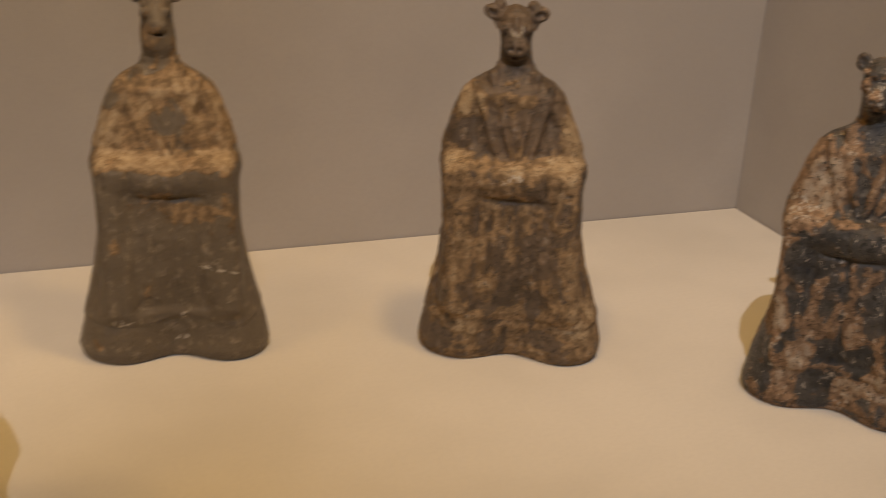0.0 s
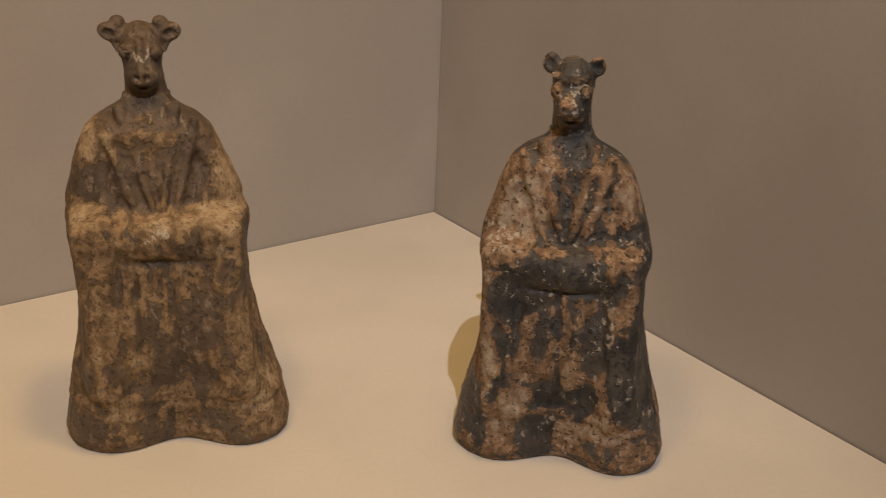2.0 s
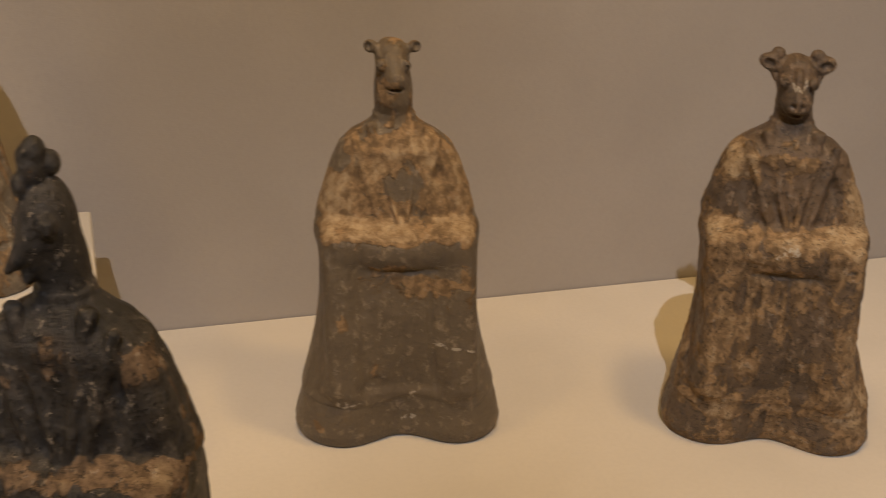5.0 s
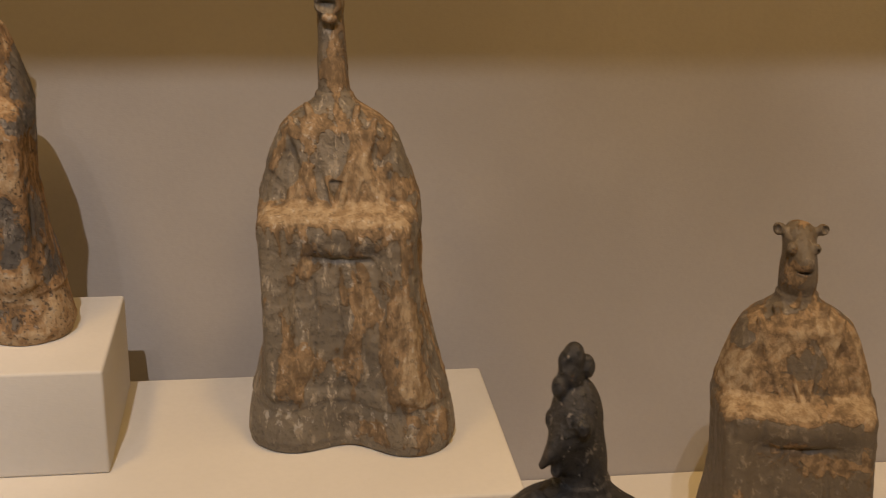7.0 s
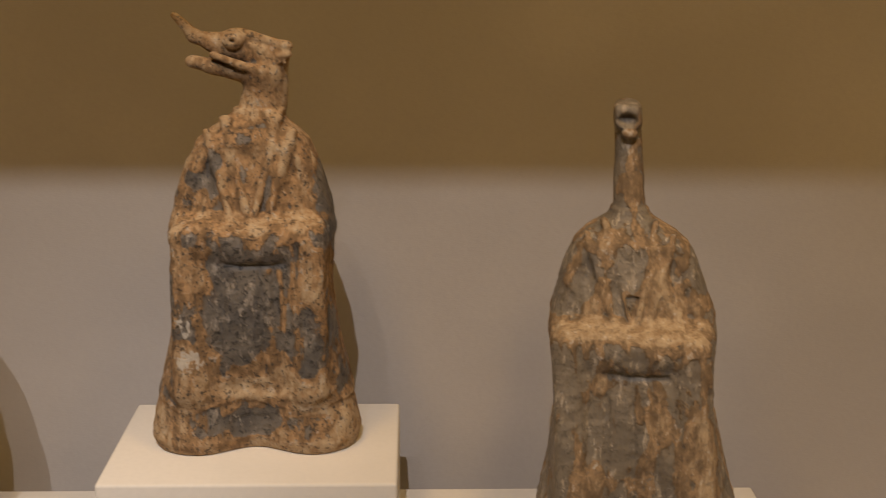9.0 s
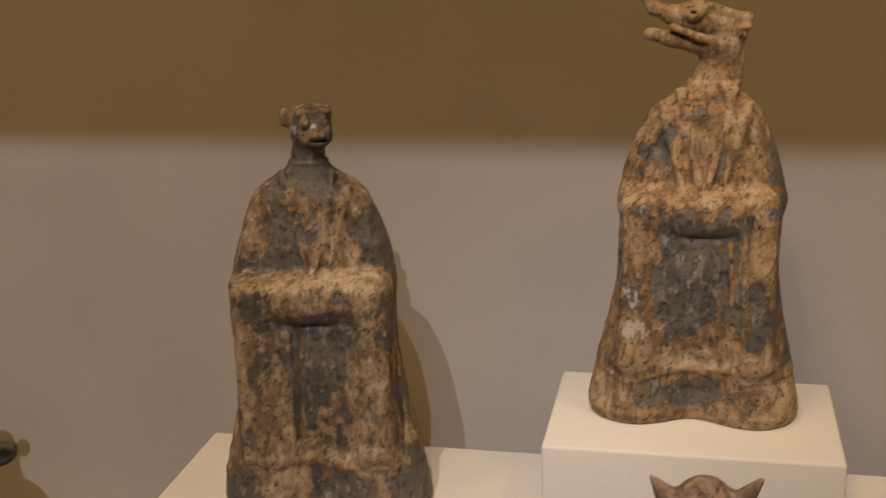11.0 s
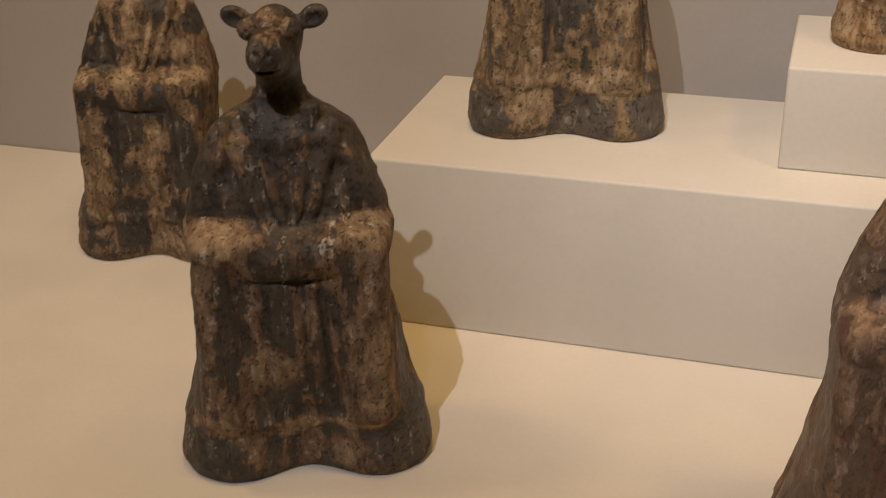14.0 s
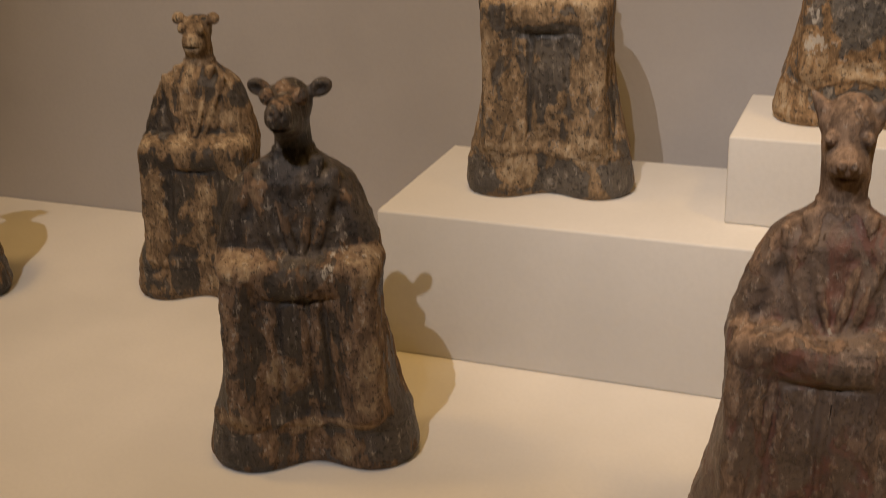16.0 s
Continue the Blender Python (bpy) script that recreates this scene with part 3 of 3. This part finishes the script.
P_DRAGON = pottery("pottery_ochre_crust", (0.085, 0.075, 0.066), (0.165, 0.140, 0.112), (0.320, 0.190, 0.088), (0.48, 0.355, 0.215), 0.5)
P_MONKEY = pottery("pottery_crusted", (0.070, 0.058, 0.047), (0.122, 0.100, 0.077), OCHRE, DUST, 0.4)
P_OX = pottery("pottery_dark", (0.040, 0.032, 0.027), (0.082, 0.064, 0.050), (0.20, 0.125, 0.075), (0.36, 0.26, 0.155), 0.5, streak=1.2)
P_TIGER = pottery("pottery_mottled", (0.034, 0.029, 0.026), (0.070, 0.057, 0.046), (0.245, 0.162, 0.092), DUST, 0.4, streak=0.9)
P_DOG = pottery("pottery_reddish", (0.125, 0.086, 0.064), (0.185, 0.130, 0.096), (0.24, 0.155, 0.10), (0.36, 0.24, 0.16), 0.4, red=(0.20, 0.075, 0.055), streak=0.8, pit=0.4)
P_COCK = pottery("pottery_black", (0.030, 0.028, 0.027), (0.055, 0.049, 0.044), (0.20, 0.135, 0.085), (0.32, 0.24, 0.155), 0.5)

figure("brown soil-stained pottery figure with a ram's head, on the floor", (0.600, 1.063, 0), -25, (1.02, 1, 0.955), head_ram, P_RAM, (0.47, 0.42, 0.84, 0.40, 0.08), 3, folds=0.6, lean=(-0.014, 0.012),
       spots=((-0.034, 0.237, 0.016, 0.012, 0.35), (0.050, 0.205, 0.013, 0.032, 0.40), (0.014, 0.238, 0.010, 0.010, 0.25), (-0.030, 0.207, 0.024, 0.014, -0.30), (0.022, 0.212, 0.020, 0.024, -0.40),
              (0.046, 0.045, 0.025, 0.022, 0.22), (-0.045, 0.038, 0.024, 0.014, 0.20), (-0.062, 0.020, 0.012, 0.010, -0.30), (0.030, 0.024, 0.014, 0.010, -0.35), (-0.012, 0.105, 0.010, 0.030, -0.15)),
       flakes=((0.000, 0.172, 0.014, 0.006, 0.45), (0.000, 0.297, 0.006, 0.003, 0.7)))
figure("charcoal pottery figure with a boar's head and flaking paint", (0.823, 0.897, 0), -46, (0.97, 1, 0.915), head_boar, P_BOAR, (0.40, 0.36, 0.62, 0.42, 0.22), 4, folds=0.7, lean=(-0.010, 0.0),
       spots=((-0.024, 0.207, 0.018, 0.020, 0.45), (0.028, 0.215, 0.020, 0.020, 0.12), (-0.052, 0.095, 0.012, 0.030, 0.30), (-0.030, 0.060, 0.010, 0.012, 0.35), (0.002, 0.085, 0.014, 0.020, 0.25),
              (0.035, 0.040, 0.016, 0.014, 0.35), (0.012, 0.030, 0.012, 0.010, 0.30), (0.050, 0.085, 0.014, 0.040, -0.35), (-0.020, 0.030, 0.018, 0.012, -0.25), (-0.058, 0.150, 0.012, 0.020, 0.3)),
       flakes=((-0.046, 0.188, 0.016, 0.007, 0.5), (0.022, 0.222, 0.006, 0.018, 0.35), (0.030, 0.140, 0.004, 0.028, 0.4), (-0.050, 0.040, 0.012, 0.004, 0.5), (0.000, 0.290, 0.012, 0.010, 0.45)))
figure("smooth grey-brown pottery figure with a hare's head and ochre chest", (0.323, 1.136, 0), -10, (1.0, 1, 0.945), head_hare, P_HARE, (0.06, 0.14, 0.88, 0.68, 0.36), 5, 0.3, 0.35, 0.5, lean=(-0.009, 0.020), ridge_gain=0.02,
       spots=((-0.045, 0.234, 0.010, 0.012, -0.60), (0.004, 0.218, 0.016, 0.018, -0.35), (-0.046, 0.158, 0.014, 0.014, -0.35), (0.000, 0.140, 0.040, 0.012, 0.20), (-0.043, 0.120, 0.008, 0.014, 0.40), (0.052, 0.150, 0.010, 0.030, 0.35), (-0.062, 0.022, 0.007, 0.003, 0.7)),
       flakes=((0.036, 0.088, 0.020, 0.0016, 0.6), (0.004, 0.024, 0.004, 0.004, 0.6), (-0.040, 0.044, 0.010, 0.0025, 0.5), (0.008, 0.047, 0.004, 0.004, 0.5)))
figure("slate pottery figure with a long snake neck, on the plinth", (-0.005, 1.170, LOW), -10, (0.965, 1, 0.945), head_snake, P_SNAKE, (0.24, 0.34, 0.92, 0.60, 0.36), 26, 0.3, 0.6, lean=(-0.017, 0.036), top=0.348, drop=-0.008,
       spots=((-0.040, 0.212, 0.016, 0.022, -0.45), (0.048, 0.215, 0.012, 0.020, -0.25), (0.000, 0.225, 0.010, 0.014, -0.25), (0.050, 0.090, 0.008, 0.034, 0.30), (0.058, 0.052, 0.008, 0.012, 0.45), (-0.012, 0.110, 0.016, 0.030, -0.12), (0.020, 0.120, 0.008, 0.030, 0.25), (0.0, 0.275, 0.010, 0.014, 0.2)),
       flakes=((-0.045, 0.030, 0.020, 0.010, 0.40), (0.030, 0.030, 0.028, 0.010, 0.36), (-0.030, 0.100, 0.003, 0.040, 0.35)))
figure("ochre-crusted pottery figure with a dragon's head, on the top plinth", (-0.273, 1.203, HIGH), 0, (0.94, 0.93, 0.905), head_dragon, P_DRAGON, (0.66, 0.46, 0.90, 0.66, 0.80), 7, folds=0.8, lean=(0.005, 0.008), slim=1.14, top=0.350, drop=-0.010,
       spots=((-0.004, 0.115, 0.026, 0.034, -0.30), (0.040, 0.090, 0.014, 0.030, -0.25), (0.002, 0.024, 0.022, 0.012, -0.40), (0.046, 0.022, 0.016, 0.014, -0.45), (-0.034, 0.025, 0.010, 0.012, -0.40), (-0.050, 0.070, 0.018, 0.025, 0.25),
              (0.010, 0.056, 0.040, 0.012, 0.35), (-0.046, 0.205, 0.014, 0.012, -0.30), (0.054, 0.200, 0.010, 0.030, -0.40), (-0.022, 0.215, 0.006, 0.020, -0.35), (0.000, 0.246, 0.022, 0.010, -0.40)),
       flakes=((-0.040, 0.080, 0.012, 0.007, 0.70), (-0.047, 0.106, 0.006, 0.013, 0.55), (-0.056, 0.165, 0.006, 0.014, 0.45), (-0.010, 0.026, 0.010, 0.006, 0.4)))
figure("soil-crusted pottery figure with a monkey's head, on the plinth", (-0.540, 1.176, LOW), 9, (0.995, 1, 1), head_monkey, P_MONKEY, (0.46, 0.50, 0.90, 0.56, 0.34), 8, 0.3, 0.8, lean=(0.0, 0.0), yaw=26,
       spots=((-0.004, 0.150, 0.028, 0.010, -0.30), (-0.010, 0.218, 0.026, 0.012, -0.18), (0.045, 0.205, 0.012, 0.018, -0.25), (-0.060, 0.016, 0.016, 0.014, -0.45), (0.018, 0.018, 0.018, 0.016, -0.40), (0.060, 0.018, 0.012, 0.014, -0.40),
              (-0.022, 0.026, 0.016, 0.012, 0.25), (0.036, 0.044, 0.024, 0.012, 0.30), (-0.045, 0.048, 0.020, 0.008, 0.30), (0.0, 0.120, 0.020, 0.025, -0.15), (-0.050, 0.140, 0.010, 0.020, 0.15)),
       flakes=((0.000, 0.285, 0.016, 0.004, 0.45),))
figure("dark streaked pottery figure with an ox head, on the floor", (-0.652, 0.895, 0), 20, (1.07, 1, 0.98), head_ox, P_OX, (0.36, 0.36, 0.60, 0.28, 0.26), 9, 1.0, 1.2, yaw=-5,
       spots=((-0.048, 0.180, 0.018, 0.010, 0.30), (0.046, 0.180, 0.018, 0.010, 0.40), (-0.052, 0.046, 0.018, 0.006, 0.45), (-0.010, 0.040, 0.016, 0.007, 0.40), (0.030, 0.046, 0.020, 0.004, 0.40), (0.044, 0.100, 0.012, 0.040, 0.32),
              (-0.012, 0.090, 0.010, 0.018, 0.40), (-0.052, 0.110, 0.006, 0.030, 0.25), (0.026, 0.020, 0.010, 0.012, 0.30), (0.058, 0.026, 0.016, 0.018, -0.30), (-0.060, 0.020, 0.014, 0.016, -0.30), (0.024, 0.085, 0.006, 0.040, 0.20)),
       flakes=((0.024, 0.176, 0.006, 0.006, 0.50), (0.040, 0.183, 0.012, 0.004, 0.40)))
figure("mottled pottery figure with a round-eared head, on the floor", (-0.900, 1.150, 0), 10, (0.98, 1, 0.945), head_tiger, P_TIGER, (0.48, 0.46, 0.80, 0.54, 0.48), 10, folds=0.8, lean=(0.014, 0.0),
       spots=((-0.030, 0.195, 0.016, 0.014, -0.35), (0.020, 0.208, 0.020, 0.016, 0.25), (0.046, 0.225, 0.012, 0.012, -0.30), (-0.020, 0.120, 0.008, 0.030, -0.35), (0.014, 0.100, 0.008, 0.040, 0.25), (0.040, 0.120, 0.012, 0.035, -0.35), (0.030, 0.022, 0.024, 0.012, 0.20)))
figure("reddish pottery figure with a pointed-eared dog's head", (-0.271, 0.872, 0), 4, (1.04, 1, 1.00), head_dog, P_DOG, (0.42, 0.36, 0.52, 0.36, 0.46), 11, folds=1.0, top=0.352, drop=-0.016, lean=(0.006, 0.0),
       spots=((0.000, 0.165, 0.026, 0.010, -0.30), (0.000, 0.110, 0.006, 0.045, -0.25), (0.000, 0.225, 0.012, 0.025, -0.10)),
       flakes=((-0.040, 0.036, 0.026, 0.006, 0.42), (0.030, 0.034, 0.030, 0.006, 0.42), (0.000, 0.190, 0.005, 0.012, 0.35)))
figure("black pottery figure with a rooster's head and comb", (0.099, 0.874, 0), -23, (0.98, 0.97, 1.01), head_rooster, P_COCK, (0.30, 0.30, 0.60, 0.26, 0.14), 12, 1.0, top=0.37, lean=(-0.013, 0.0), slim=0.74, drop=0.026,
       spots=((-0.050, 0.190, 0.016, 0.010, 0.25), (0.030, 0.182, 0.030, 0.006, 0.25), (0.046, 0.232, 0.012, 0.010, 0.10), (0.000, 0.205, 0.014, 0.020, -0.25)))
figure("mottled pottery figure with a horned head, on the floor", (-1.178, 1.050, 0), 30, (1, 1, 0.93), head_ram, P_TIGER, (0.30, 0.30, 0.60, 0.30, 0.20), 13)
